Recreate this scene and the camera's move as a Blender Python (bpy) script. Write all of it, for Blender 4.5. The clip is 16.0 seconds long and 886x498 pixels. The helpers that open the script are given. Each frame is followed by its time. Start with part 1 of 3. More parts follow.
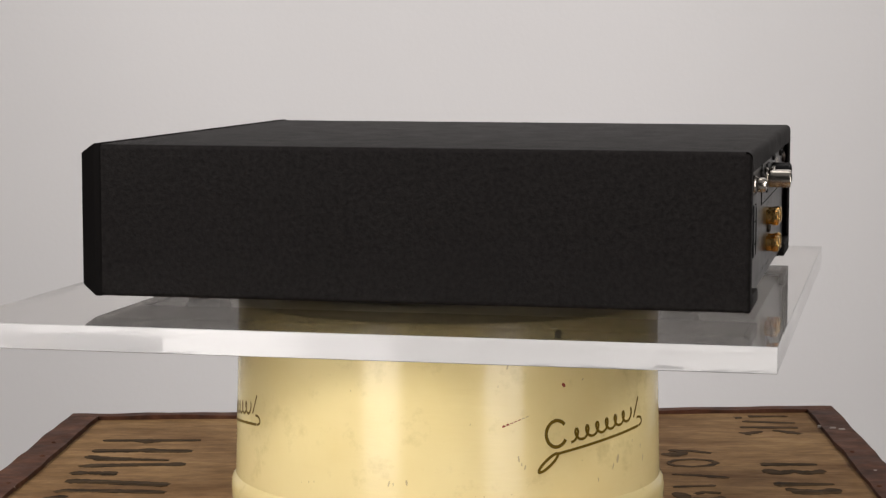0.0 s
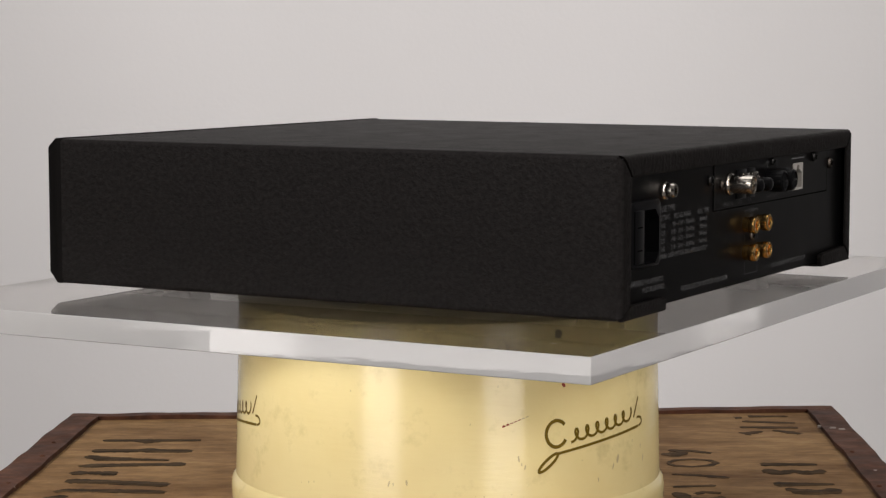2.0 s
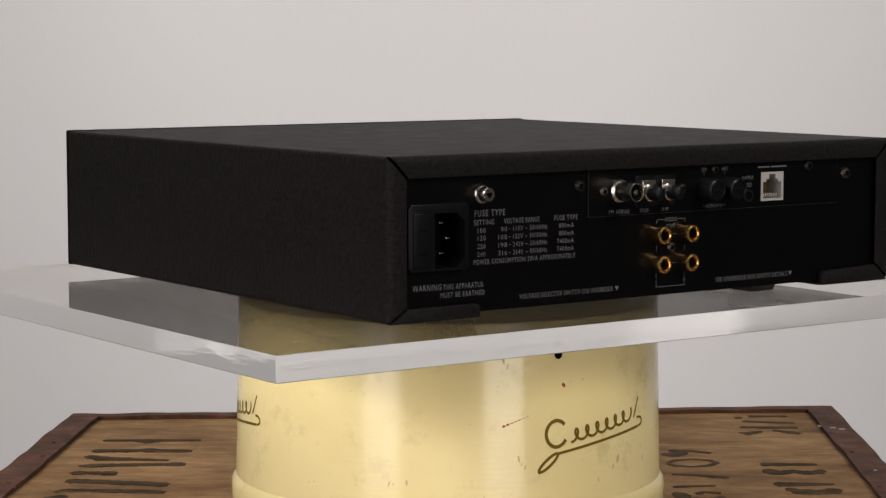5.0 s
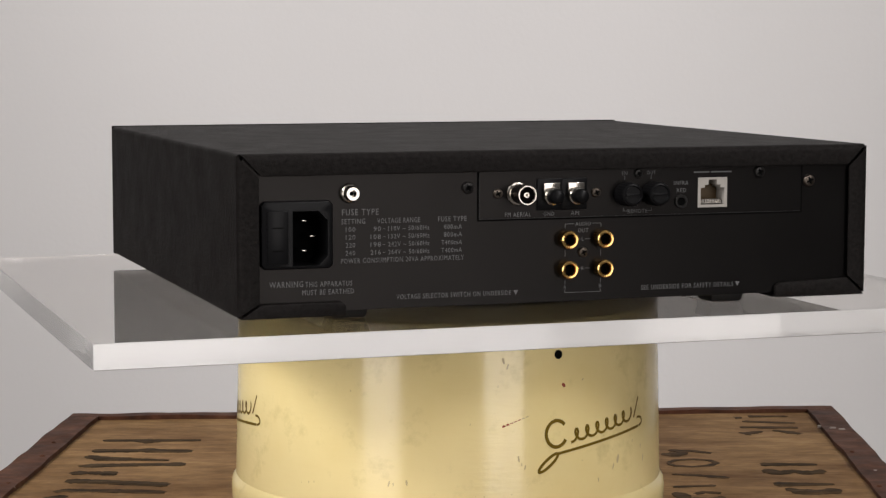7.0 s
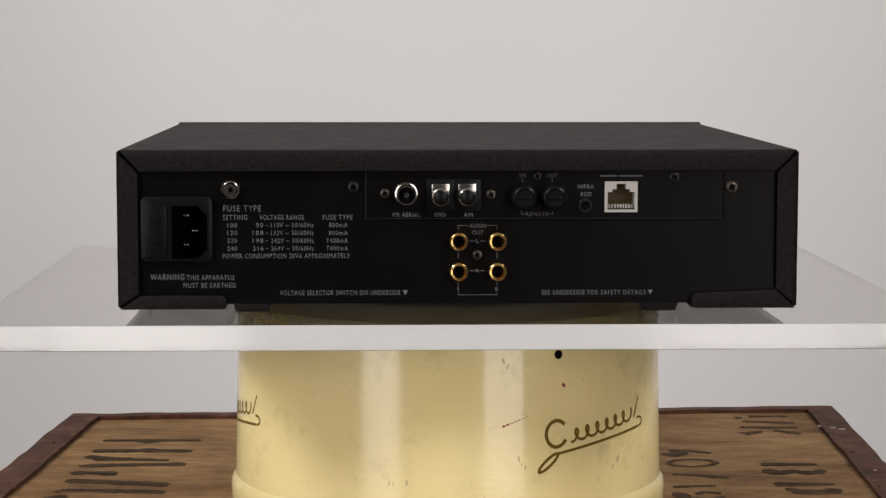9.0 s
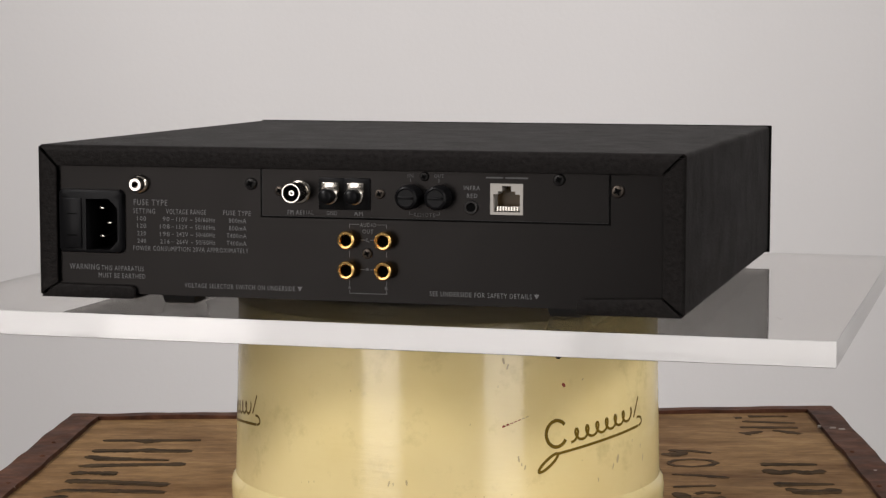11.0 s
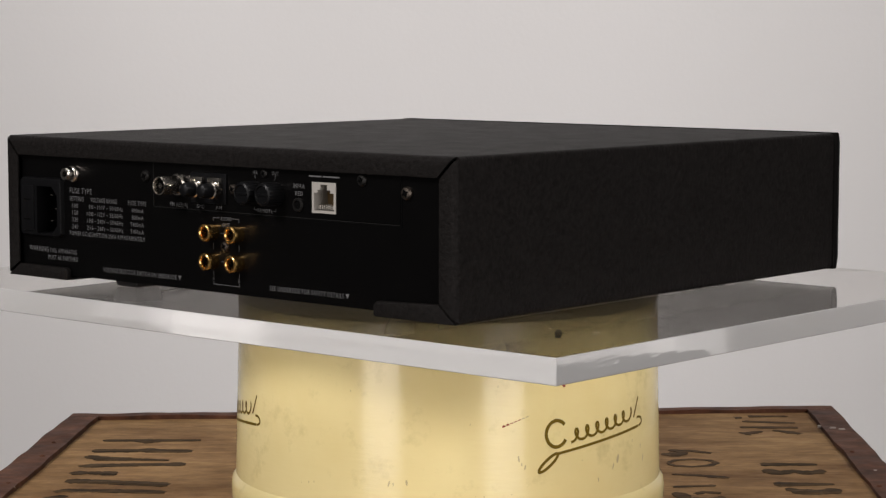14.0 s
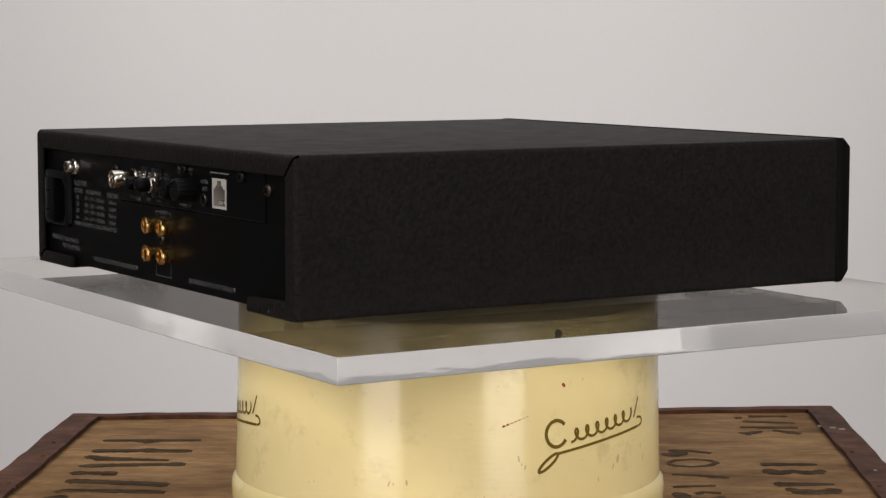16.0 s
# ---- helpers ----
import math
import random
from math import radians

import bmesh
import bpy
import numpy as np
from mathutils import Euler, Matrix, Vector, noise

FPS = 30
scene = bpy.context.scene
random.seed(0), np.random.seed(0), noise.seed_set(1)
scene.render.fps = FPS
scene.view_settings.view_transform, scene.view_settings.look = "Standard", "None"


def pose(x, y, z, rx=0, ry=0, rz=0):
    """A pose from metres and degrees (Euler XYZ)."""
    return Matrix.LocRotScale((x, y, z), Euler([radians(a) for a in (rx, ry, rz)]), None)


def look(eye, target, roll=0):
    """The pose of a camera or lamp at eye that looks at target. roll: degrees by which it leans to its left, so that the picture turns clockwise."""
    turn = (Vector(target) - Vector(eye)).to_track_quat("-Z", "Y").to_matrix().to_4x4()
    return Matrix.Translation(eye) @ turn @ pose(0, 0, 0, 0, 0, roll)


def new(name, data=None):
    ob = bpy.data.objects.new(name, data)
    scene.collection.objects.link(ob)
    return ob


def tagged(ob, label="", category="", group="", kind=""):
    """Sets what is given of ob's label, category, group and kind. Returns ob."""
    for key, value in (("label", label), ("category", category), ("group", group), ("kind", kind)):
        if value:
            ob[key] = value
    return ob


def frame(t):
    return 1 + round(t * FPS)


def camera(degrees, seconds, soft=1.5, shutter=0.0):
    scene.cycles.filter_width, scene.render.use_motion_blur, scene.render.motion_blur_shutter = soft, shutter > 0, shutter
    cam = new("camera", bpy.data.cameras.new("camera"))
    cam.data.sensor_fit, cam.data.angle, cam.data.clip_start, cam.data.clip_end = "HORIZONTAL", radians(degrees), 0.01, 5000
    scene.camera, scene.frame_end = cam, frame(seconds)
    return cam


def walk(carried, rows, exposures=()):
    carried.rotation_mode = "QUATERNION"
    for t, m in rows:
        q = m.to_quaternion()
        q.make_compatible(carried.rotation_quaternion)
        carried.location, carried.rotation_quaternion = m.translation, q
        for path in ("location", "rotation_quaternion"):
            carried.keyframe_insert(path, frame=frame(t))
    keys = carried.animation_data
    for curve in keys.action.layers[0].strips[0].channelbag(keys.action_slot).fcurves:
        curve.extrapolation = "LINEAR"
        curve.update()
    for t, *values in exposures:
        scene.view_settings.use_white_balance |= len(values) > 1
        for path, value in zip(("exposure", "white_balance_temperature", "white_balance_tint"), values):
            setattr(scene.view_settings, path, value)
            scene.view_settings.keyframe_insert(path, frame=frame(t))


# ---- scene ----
# A tuner turns on a clear acrylic plate above an old cream tin, which stands on a plywood tea chest.
# Origin: the axis of the turning plate, at the height of the plate's upper face.
EYE = Vector((0.0, -1.18063, 0.1325))
YAW, PITCH = radians(-0.136), radians(-5.627)
AIM = EYE + Vector((math.sin(YAW), math.cos(YAW), math.tan(PITCH)))
cam = camera(23.44, 16.0, soft=1.35)
walk(cam, [(0.0, look(EYE, AIM, 0.05)), (16.0, look(EYE, AIM, 0.05))], exposures=[(0.0, 0.09), (16.0, 0.09)])

CHEST_TOP = -0.130
FLOOR = -0.730
CEILING = 2.20

# ---- light ----
world = bpy.data.worlds.new("world")
scene.world = world
world.use_nodes = True
world.node_tree.nodes["Background"].inputs[0].default_value = (0.9, 0.95, 1.0, 1)
world.node_tree.nodes["Background"].inputs[1].default_value = 0.02


def area_lamp(name, eye, target, width, height, watts, colour):
    data = bpy.data.lights.new(name, "AREA")
    data.shape, data.size, data.size_y = "RECTANGLE", width, height
    data.energy, data.color = watts, colour
    ob = new(name, data)
    ob.matrix_world = look(eye, target)
    return ob


# two tall strip lights low on either side of the camera, two high key lights above them, and an added overhead fill
# with no known source
area_lamp("strip_lamp", (-1.81, -2.64, 0.55), (0, 0, 0.25), 1.15, 2.4, 26, (1.0, 0.945, 0.918))
area_lamp("strip_lamp", (1.48, -2.68, 0.55), (0, 0, 0.25), 1.15, 2.4, 24, (1.0, 0.945, 0.918))
area_lamp("key_lamp", (-1.72, -1.42, 1.72), (0, 0.1, 0.0), 0.50, 0.50, 43, (1.0, 0.957, 0.945))
area_lamp("key_lamp", (1.72, -1.42, 1.72), (0, 0.1, 0.0), 0.50, 0.50, 29, (1.0, 0.957, 0.945))
area_lamp("overhead_fill", (0.0, 0.25, CEILING - 0.03), (0, 0.251, 0), 1.2, 1.0, 6, (1.0, 0.965, 0.945))


# ---- materials ----
def material(name, colour, rough=0.5, metal=0.0, spec=0.5):
    m = bpy.data.materials.new(name)
    m.use_nodes = True
    b = m.node_tree.nodes["Principled BSDF"]
    b.inputs["Base Color"].default_value = (*colour, 1)
    b.inputs["Roughness"].default_value = rough
    b.inputs["Metallic"].default_value = metal
    b.inputs["Specular IOR Level"].default_value = spec
    return m


def node(m, kind, **inputs):
    n = m.node_tree.nodes.new(kind)
    for key, value in inputs.items():
        n.inputs[key.replace("_", " ")].default_value = value
    return n


def bsdf(m):
    return m.node_tree.nodes["Principled BSDF"]


def link(m, a, b):
    m.node_tree.links.new(a, b)


def coords(m, scale=(1, 1, 1)):
    c = m.node_tree.nodes.new("ShaderNodeTexCoord")
    mp = m.node_tree.nodes.new("ShaderNodeMapping")
    mp.inputs["Scale"].default_value = scale
    link(m, c.outputs["Object"], mp.inputs["Vector"])
    return mp.outputs["Vector"]


def noise_fac(m, scale, detail=4.0, stretch=(1, 1, 1), rough=0.5):
    n = node(m, "ShaderNodeTexNoise", Scale=scale, Detail=detail, Roughness=rough)
    link(m, coords(m, stretch), n.inputs["Vector"])
    return n.outputs["Fac"]


def ramp(m, fac, stops):
    r = m.node_tree.nodes.new("ShaderNodeValToRGB")
    while len(r.color_ramp.elements) < len(stops):
        r.color_ramp.elements.new(0.5)
    for e, (p, c) in zip(r.color_ramp.elements, stops):
        e.position = p
        e.color = (*c, 1) if len(c) == 3 else c
    link(m, fac, r.inputs["Fac"])
    return r.outputs["Color"]


def mix(m, fac, a, b, blend="MIX"):
    n = m.node_tree.nodes.new("ShaderNodeMix")
    n.data_type, n.blend_type = "RGBA", blend
    for socket, value in ((n.inputs[0], fac), (n.inputs[6], a), (n.inputs[7], b)):
        if isinstance(value, bpy.types.NodeSocket):
            link(m, value, socket)
        elif isinstance(value, tuple):
            socket.default_value = (*value, 1)
        else:
            socket.default_value = value
    return n.outputs[2]


def bump(m, fac, strength, distance, below=None):
    n = node(m, "ShaderNodeBump", Strength=strength, Distance=distance)
    link(m, fac, n.inputs["Height"])
    if below is not None:
        link(m, below, n.inputs["Normal"])
    return n.outputs["Normal"]


def wrinkle_paint():
    m = material("black_wrinkle_paint", (0.011, 0.0102, 0.0098), 0.6, 0, 0.06)
    fine = noise_fac(m, 1150, 3)
    wide = noise_fac(m, 420, 4, rough=0.6)
    link(m, ramp(m, wide, [(0.32, (0.0065, 0.0057, 0.0054)), (0.68, (0.0136, 0.0121, 0.0115))]), bsdf(m).inputs["Base Color"])
    r = node(m, "ShaderNodeMapRange", To_Min=0.45, To_Max=0.65)
    link(m, noise_fac(m, 60, 3), r.inputs["Value"])
    link(m, r.outputs["Result"], bsdf(m).inputs["Roughness"])
    link(m, bump(m, wide, 0.9, 0.00065, bump(m, fine, 0.5, 0.0002)), bsdf(m).inputs["Normal"])
    return m


def panel_paint():
    m = material("black_satin_panel", (0.0016, 0.0016, 0.0017), 0.27, 0, 0.175)
    bsdf(m).inputs["Specular Tint"].default_value = (1.0, 0.92, 0.88, 1)
    link(m, bump(m, noise_fac(m, 1600, 2), 0.12, 0.0001), bsdf(m).inputs["Normal"])
    r = node(m, "ShaderNodeMapRange", To_Min=0.26, To_Max=0.35)
    link(m, noise_fac(m, 45, 3), r.inputs["Value"])
    link(m, r.outputs["Result"], bsdf(m).inputs["Roughness"])
    return m


def enamel():
    m = material("cream_enamel", (0.72, 0.60, 0.27), 0.22, 0, 0.8)
    tone = ramp(m, noise_fac(m, 9, 5, rough=0.6), [(0.3, (0.72, 0.60, 0.285)), (0.7, (0.78, 0.675, 0.355))])
    grime = ramp(m, noise_fac(m, 34, 6, rough=0.7), [(0.55, (0, 0, 0)), (0.77, (1, 1, 1))])
    specks = ramp(m, noise_fac(m, 170, 3), [(0.735, (0, 0, 0)), (0.77, (1, 1, 1))])
    patch = ramp(m, noise_fac(m, 16, 3), [(0.5, (0, 0, 0)), (0.62, (1, 1, 1))])
    dirty = mix(m, mix(m, 1.0, grime, (0.5, 0.5, 0.5), "MULTIPLY"), tone, (0.36, 0.29, 0.13))
    spotted = mix(m, mix(m, 1.0, specks, patch, "MULTIPLY"), dirty, (0.10, 0.075, 0.035))
    link(m, spotted, bsdf(m).inputs["Base Color"])
    r = node(m, "ShaderNodeMapRange", To_Min=0.09, To_Max=0.19)
    link(m, noise_fac(m, 40, 5), r.inputs["Value"])
    link(m, r.outputs["Result"], bsdf(m).inputs["Roughness"])
    ripple = bump(m, noise_fac(m, 70, 4, (0.7, 0.7, 5)), 0.16, 0.0006)
    link(m, bump(m, noise_fac(m, 260, 3, (1, 1, 2.5)), 0.10, 0.00025, ripple), bsdf(m).inputs["Normal"])
    return m


def plywood():
    m = material("worn_plywood", (0.3, 0.19, 0.1), 0.72, 0, 0.15)
    grain = ramp(m, noise_fac(m, 34, 8, (1.0, 2.0, 2), 0.74), [(0.22, (0.165, 0.092, 0.036)), (0.5, (0.335, 0.200, 0.086)), (0.8, (0.54, 0.355, 0.175))])
    blot = ramp(m, noise_fac(m, 8, 6, (0.8, 1.7, 1), 0.66), [(0.34, (0.40, 0.31, 0.23)), (0.58, (1, 1, 1))])
    fibre = ramp(m, noise_fac(m, 90, 4, (0.25, 6, 2), 0.7), [(0.3, (0.72, 0.68, 0.64)), (0.6, (1, 1, 1))])
    link(m, mix(m, 1.0, mix(m, 1.0, grain, blot, "MULTIPLY"), fibre, "MULTIPLY"), bsdf(m).inputs["Base Color"])
    link(m, bump(m, noise_fac(m, 90, 5, (0.25, 6, 2), 0.7), 0.3, 0.0008), bsdf(m).inputs["Normal"])
    return m


def rusty_band():
    m = material("rusty_painted_steel", (0.10, 0.045, 0.03), 0.7, 0.0, 0.12)
    tone = ramp(m, noise_fac(m, 45, 7, rough=0.65), [(0.3, (0.032, 0.014, 0.009)), (0.55, (0.100, 0.043, 0.025)), (0.75, (0.180, 0.085, 0.050))])
    link(m, tone, bsdf(m).inputs["Base Color"])
    r = node(m, "ShaderNodeMapRange", To_Min=0.5, To_Max=0.8)
    link(m, noise_fac(m, 80, 4), r.inputs["Value"])
    link(m, r.outputs["Result"], bsdf(m).inputs["Roughness"])
    link(m, bump(m, noise_fac(m, 60, 5), 0.5, 0.002), bsdf(m).inputs["Normal"])
    return m


def ink(name, dark, pale):
    m = material(name, (0.035, 0.028, 0.022), 0.8, 0, 0.06)
    tone = ramp(m, noise_fac(m, 70, 6, (0.5, 3, 1), 0.7), [(0.4, dark), (0.78, pale)])
    link(m, tone, bsdf(m).inputs["Base Color"])
    return m


def plaster(name, colour):
    m = material(name, colour, 0.85, 0, 0.25)
    c = Vector(colour)
    tone = ramp(m, noise_fac(m, 1.4, 4), [(0.3, tuple(c * 0.96)), (0.7, tuple(c * 1.02))])
    link(m, tone, bsdf(m).inputs["Base Color"])
    link(m, bump(m, noise_fac(m, 180, 4), 0.15, 0.001), bsdf(m).inputs["Normal"])
    return m


def clear_acrylic():
    m = material("clear_acrylic", (0.67, 0.65, 0.625), 0.0, 0, 0.8)
    b = bsdf(m)
    b.inputs["Transmission Weight"].default_value = 1.0
    b.inputs["IOR"].default_value = 1.49
    r = ramp(m, noise_fac(m, 120, 5, (1, 3, 1), 0.7), [(0.60, (0.012, 0.012, 0.012)), (0.85, (0.07, 0.07, 0.07))])
    link(m, r, b.inputs["Roughness"])
    return m


def sawn_acrylic():
    """A flame-polished edge: clear, with long shallow ripples and a little haze. Its white share also stands in for
    light piped through the plate.
    """
    m = material("polished_acrylic_edge", (0.97, 0.965, 0.955), 0.03, 0, 0.5)
    b = bsdf(m)
    b.inputs["IOR"].default_value = 1.49
    b.inputs["Transmission Weight"].default_value = 0.56
    r = ramp(m, noise_fac(m, 30, 4, (1, 1, 5.0), 0.6), [(0.40, (0.02, 0.02, 0.02)), (0.75, (0.10, 0.10, 0.10))])
    link(m, r, b.inputs["Roughness"])
    saw = noise_fac(m, 22, 3, (1, 1, 5.0), 0.55)
    link(m, bump(m, saw, 0.5, 0.00032), b.inputs["Normal"])
    return m


BLACK = wrinkle_paint()
PANEL = panel_paint()
FASCIA = material("black_anodised_fascia", (0.007, 0.0065, 0.0062), 0.6, 0, 0.008)
PLASTIC = material("black_moulded_plastic", (0.005, 0.005, 0.0055), 0.33, 0, 0.11)
DEEP = material("black_socket_inside", (0.0025, 0.0025, 0.0025), 0.8, 0, 0.04)
CHROME = material("nickel_plating", (0.64, 0.60, 0.54), 0.20, 1.0)
STEEL = material("dull_screw_steel", (0.105, 0.088, 0.074), 0.42, 1.0)
DARK_STEEL = material("blackened_screw", (0.018, 0.017, 0.016), 0.4, 0.6)
# paler black that paints the glint along the card's edges
EDGE_GLINT = material("painted_edge_glint", (0.010, 0.0095, 0.009), 0.45, 0.0, 0.3)
GOLD = material("gold_plating", (0.95, 0.60, 0.21), 0.20, 1.0)
WHITE = material("white_socket_plastic", (0.37, 0.35, 0.32), 0.4, 0, 0.3)
AMBER = material("amber_socket_plastic", (0.11, 0.07, 0.03), 0.35, 0, 0.3)
PRINT = material("grey_panel_print", (0.125, 0.125, 0.127), 0.6, 0, 0.3)
RUBBER = material("black_rubber", (0.012, 0.012, 0.012), 0.7, 0, 0.3)
ENAMEL = enamel()
# dark olive that stands for the shaded top of the tin
TIN_SHADE = material("olive_tin_shade", (0.27, 0.235, 0.14), 0.6, 0, 0.1)
DUST = material("pale_dust", (0.30, 0.285, 0.25), 0.8, 0, 0.2)
LOGO = material("bronze_gold_print", (0.125, 0.082, 0.010), 0.5, 0.0, 0.06)
CHIP = material("rust_brown_chip", (0.22, 0.045, 0.022), 0.7, 0, 0.3)
SMUDGE = material("grey_brown_smudge", (0.43, 0.35, 0.185), 0.6, 0, 0.3)
PLY, BAND = plywood(), rusty_band()
INK = ink("worn_stencil_ink", (0.026, 0.018, 0.011), (0.15, 0.095, 0.048))
FADED_INK = ink("faded_stencil_ink", (0.045, 0.030, 0.018), (0.16, 0.10, 0.055))
NAIL = material("bright_nail_head", (0.45, 0.40, 0.36), 0.4, 0.9)
ACRYLIC, SAWN = clear_acrylic(), sawn_acrylic()
WALL = plaster("warm_white_plaster", (0.735, 0.725, 0.722))
GREY_WALL = plaster("mid_grey_wall_paint", (0.07, 0.069, 0.068))
DARK_WALL = plaster("charcoal_wall_paint", (0.035, 0.034, 0.033))
CEIL = plaster("grey_ceiling_paint", (0.22, 0.215, 0.21))
BOARDS = plaster("grey_floor_screed", (0.12, 0.115, 0.11))


# ---- mesh helpers ----
def finish(name, bm, mats, smooth=True):
    bmesh.ops.recalc_face_normals(bm, faces=bm.faces)
    me = bpy.data.meshes.new(name)
    bm.to_mesh(me)
    bm.free()
    for m in mats if isinstance(mats, (list, tuple)) else [mats]:
        me.materials.append(m)
    if smooth:
        for p in me.polygons:
            p.use_smooth = True
        me.set_sharp_from_angle(angle=radians(32))
    return me


def thing(name, bm, mats, label, category, group="", kind=""):
    return tagged(new(name, finish(name, bm, mats)), label, category, group, kind)


def part(name, bm, mats, parent, label=""):
    ob = new(name, finish(name, bm, mats))
    ob.parent = parent
    return tagged(ob, label)


def again(ob, parent, offset=(0, 0, 0), turn=0.0):
    """The same mesh once more under a thing or part."""
    twin = new(ob.name.split(".")[0], ob.data)
    twin.parent = parent
    twin.matrix_basis = Matrix.Translation(offset) @ Matrix.Rotation(turn, 4, "Z")
    return tagged(twin, ob.get("label", ""))


def add_box(bm, lo, hi, bevel=0.0, segments=2, taper=None):
    made = bmesh.ops.create_cube(bm, size=1.0)
    verts = made["verts"]
    for v in verts:
        v.co = Vector([lo[i] + (v.co[i] + 0.5) * (hi[i] - lo[i]) for i in range(3)])
    if taper:
        cx, cy = (lo[0] + hi[0]) / 2, (lo[1] + hi[1]) / 2
        for v in verts:
            if v.co.z < (lo[2] + hi[2]) / 2:
                v.co.x = cx + (v.co.x - cx) * taper
                v.co.y = cy + (v.co.y - cy) * taper
    if bevel:
        edges = list({e for v in verts for e in v.link_edges})
        bmesh.ops.bevel(bm, geom=edges, offset=bevel, segments=segments, profile=0.5, affect="EDGES")
    return bm


def box(lo, hi, bevel=0.0, segments=2, taper=None):
    return add_box(bmesh.new(), lo, hi, bevel, segments, taper)


def add_lathe(bm, profile, steps=32, place=None, closed=False):
    """Turns a profile of (radius, height) round z, then moves it by the matrix place."""
    place = place or Matrix()
    rings = []
    for r, h in profile:
        if r < 1e-6:
            rings.append([bm.verts.new(place @ Vector((0, 0, h)))])
        else:
            rings.append([bm.verts.new(place @ Vector((r * math.cos(2 * math.pi * i / steps), r * math.sin(2 * math.pi * i / steps), h))) for i in range(steps)])
    for a, b in zip(rings, rings[1:] + (rings[:1] if closed else [])):
        for i in range(steps):
            j = (i + 1) % steps
            loop = [a[i % len(a)], a[j % len(a)], b[j % len(b)], b[i % len(b)]]
            loop = list(dict.fromkeys(loop))
            if len(loop) > 2:
                bm.faces.new(loop)
    return bm


def lathe(profile, steps=32, place=None, closed=False):
    return add_lathe(bmesh.new(), profile, steps, place, closed)


def add_prism(bm, outline, y0, y1, bevel=0.0):
    """An outline of (x, z) carried from y0 to y1."""
    a = [bm.verts.new((x, y0, z)) for x, z in outline]
    b = [bm.verts.new((x, y1, z)) for x, z in outline]
    n = len(outline)
    faces = [bm.faces.new(a), bm.faces.new(b[::-1])]
    for i in range(n):
        faces.append(bm.faces.new((a[i], b[i], b[(i + 1) % n], a[(i + 1) % n])))
    if bevel:
        edges = list({e for f in faces for e in f.edges})
        bmesh.ops.bevel(bm, geom=edges, offset=bevel, segments=2, profile=0.5, affect="EDGES")
    return bm


def prism(outline, y0, y1, bevel=0.0):
    return add_prism(bmesh.new(), outline, y0, y1, bevel)


# ---- the room ----
def slab(name, lo, hi, mat, label):
    return thing(name, box(lo, hi), mat, label, name.split("_")[0], kind="structure")


slab("wall_north", (-2.9, 1.0, FLOOR), (2.9, 1.12, CEILING), WALL, "plain off-white plastered wall behind the display")
slab("wall_south", (-2.9, -3.72, FLOOR), (2.9, -3.6, CEILING), DARK_WALL, "plain charcoal painted wall of the studio")
slab("wall_west", (-3.02, -3.72, FLOOR), (-2.9, 1.12, CEILING), GREY_WALL, "plain grey painted side wall of the studio")
slab("wall_east", (2.9, -3.72, FLOOR), (3.02, 1.12, CEILING), GREY_WALL, "plain grey painted side wall of the studio")
# two invented walls out of view, which keep side light and reflections dark
slab("wall_northwest", (-1.27, -0.25, FLOOR), (-1.15, 0.999, CEILING), GREY_WALL, "unseen dark grey flag wall added beside the display to keep its sides dark")
slab("wall_northeast", (1.15, -0.25, FLOOR), (1.27, 0.999, CEILING), GREY_WALL, "unseen dark grey flag wall added beside the display to keep its sides dark")
slab("floor", (-3.02, -3.72, FLOOR - 0.1), (3.02, 1.12, FLOOR), BOARDS, "plain grey screed floor under the tea chest")
slab("ceiling", (-3.02, -3.72, CEILING), (3.02, 1.12, CEILING + 0.1), CEIL, "plain grey painted studio ceiling")


# ---- the tea chest ----
def skew(u, v):
    """Places on the slightly racked lid: u from -1 to 1 across, v from 0 (front) to 1 (back)."""
    left = Vector((-0.2846, -0.25)).lerp(Vector((-0.2612, 0.2845)), v)
    right = Vector((0.2622, -0.25)).lerp(Vector((0.2736, 0.3225)), v)
    return left.lerp(right, (u + 1) / 2)


def racked_box(u0, u1, v0, v1, z0, z1, cuts_u=1, cuts_v=1, rough=0.0, bevel=0.0):
    bm = bmesh.new()
    grid = {}
    for k, z in enumerate((z0, z1)):
        for i in range(cuts_u + 1):
            for j in range(cuts_v + 1):
                p = skew(u0 + (u1 - u0) * i / cuts_u, v0 + (v1 - v0) * j / cuts_v)
                q = Vector((p.x, p.y, z))
                if rough:
                    q += Vector((noise.noise(q * 23), noise.noise(q * 23 + Vector((7, 1, 3))), 0.7 * k * noise.noise(q * 31))) * rough
                grid[k, i, j] = bm.verts.new(q)
    for i in range(cuts_u):
        for j in range(cuts_v):
            bm.faces.new((grid[1, i, j], grid[1, i + 1, j], grid[1, i + 1, j + 1], grid[1, i, j + 1]))
            bm.faces.new((grid[0, i, j], grid[0, i, j + 1], grid[0, i + 1, j + 1], grid[0, i + 1, j]))
    for i in range(cuts_u):
        bm.faces.new((grid[0, i, 0], grid[0, i + 1, 0], grid[1, i + 1, 0], grid[1, i, 0]))
        bm.faces.new((grid[0, i, cuts_v], grid[1, i, cuts_v], grid[1, i + 1, cuts_v], grid[0, i + 1, cuts_v]))
    for j in range(cuts_v):
        bm.faces.new((grid[0, 0, j], grid[1, 0, j], grid[1, 0, j + 1], grid[0, 0, j + 1]))
        bm.faces.new((grid[0, cuts_u, j], grid[0, cuts_u, j + 1], grid[1, cuts_u, j + 1], grid[1, cuts_u, j]))
    return bm


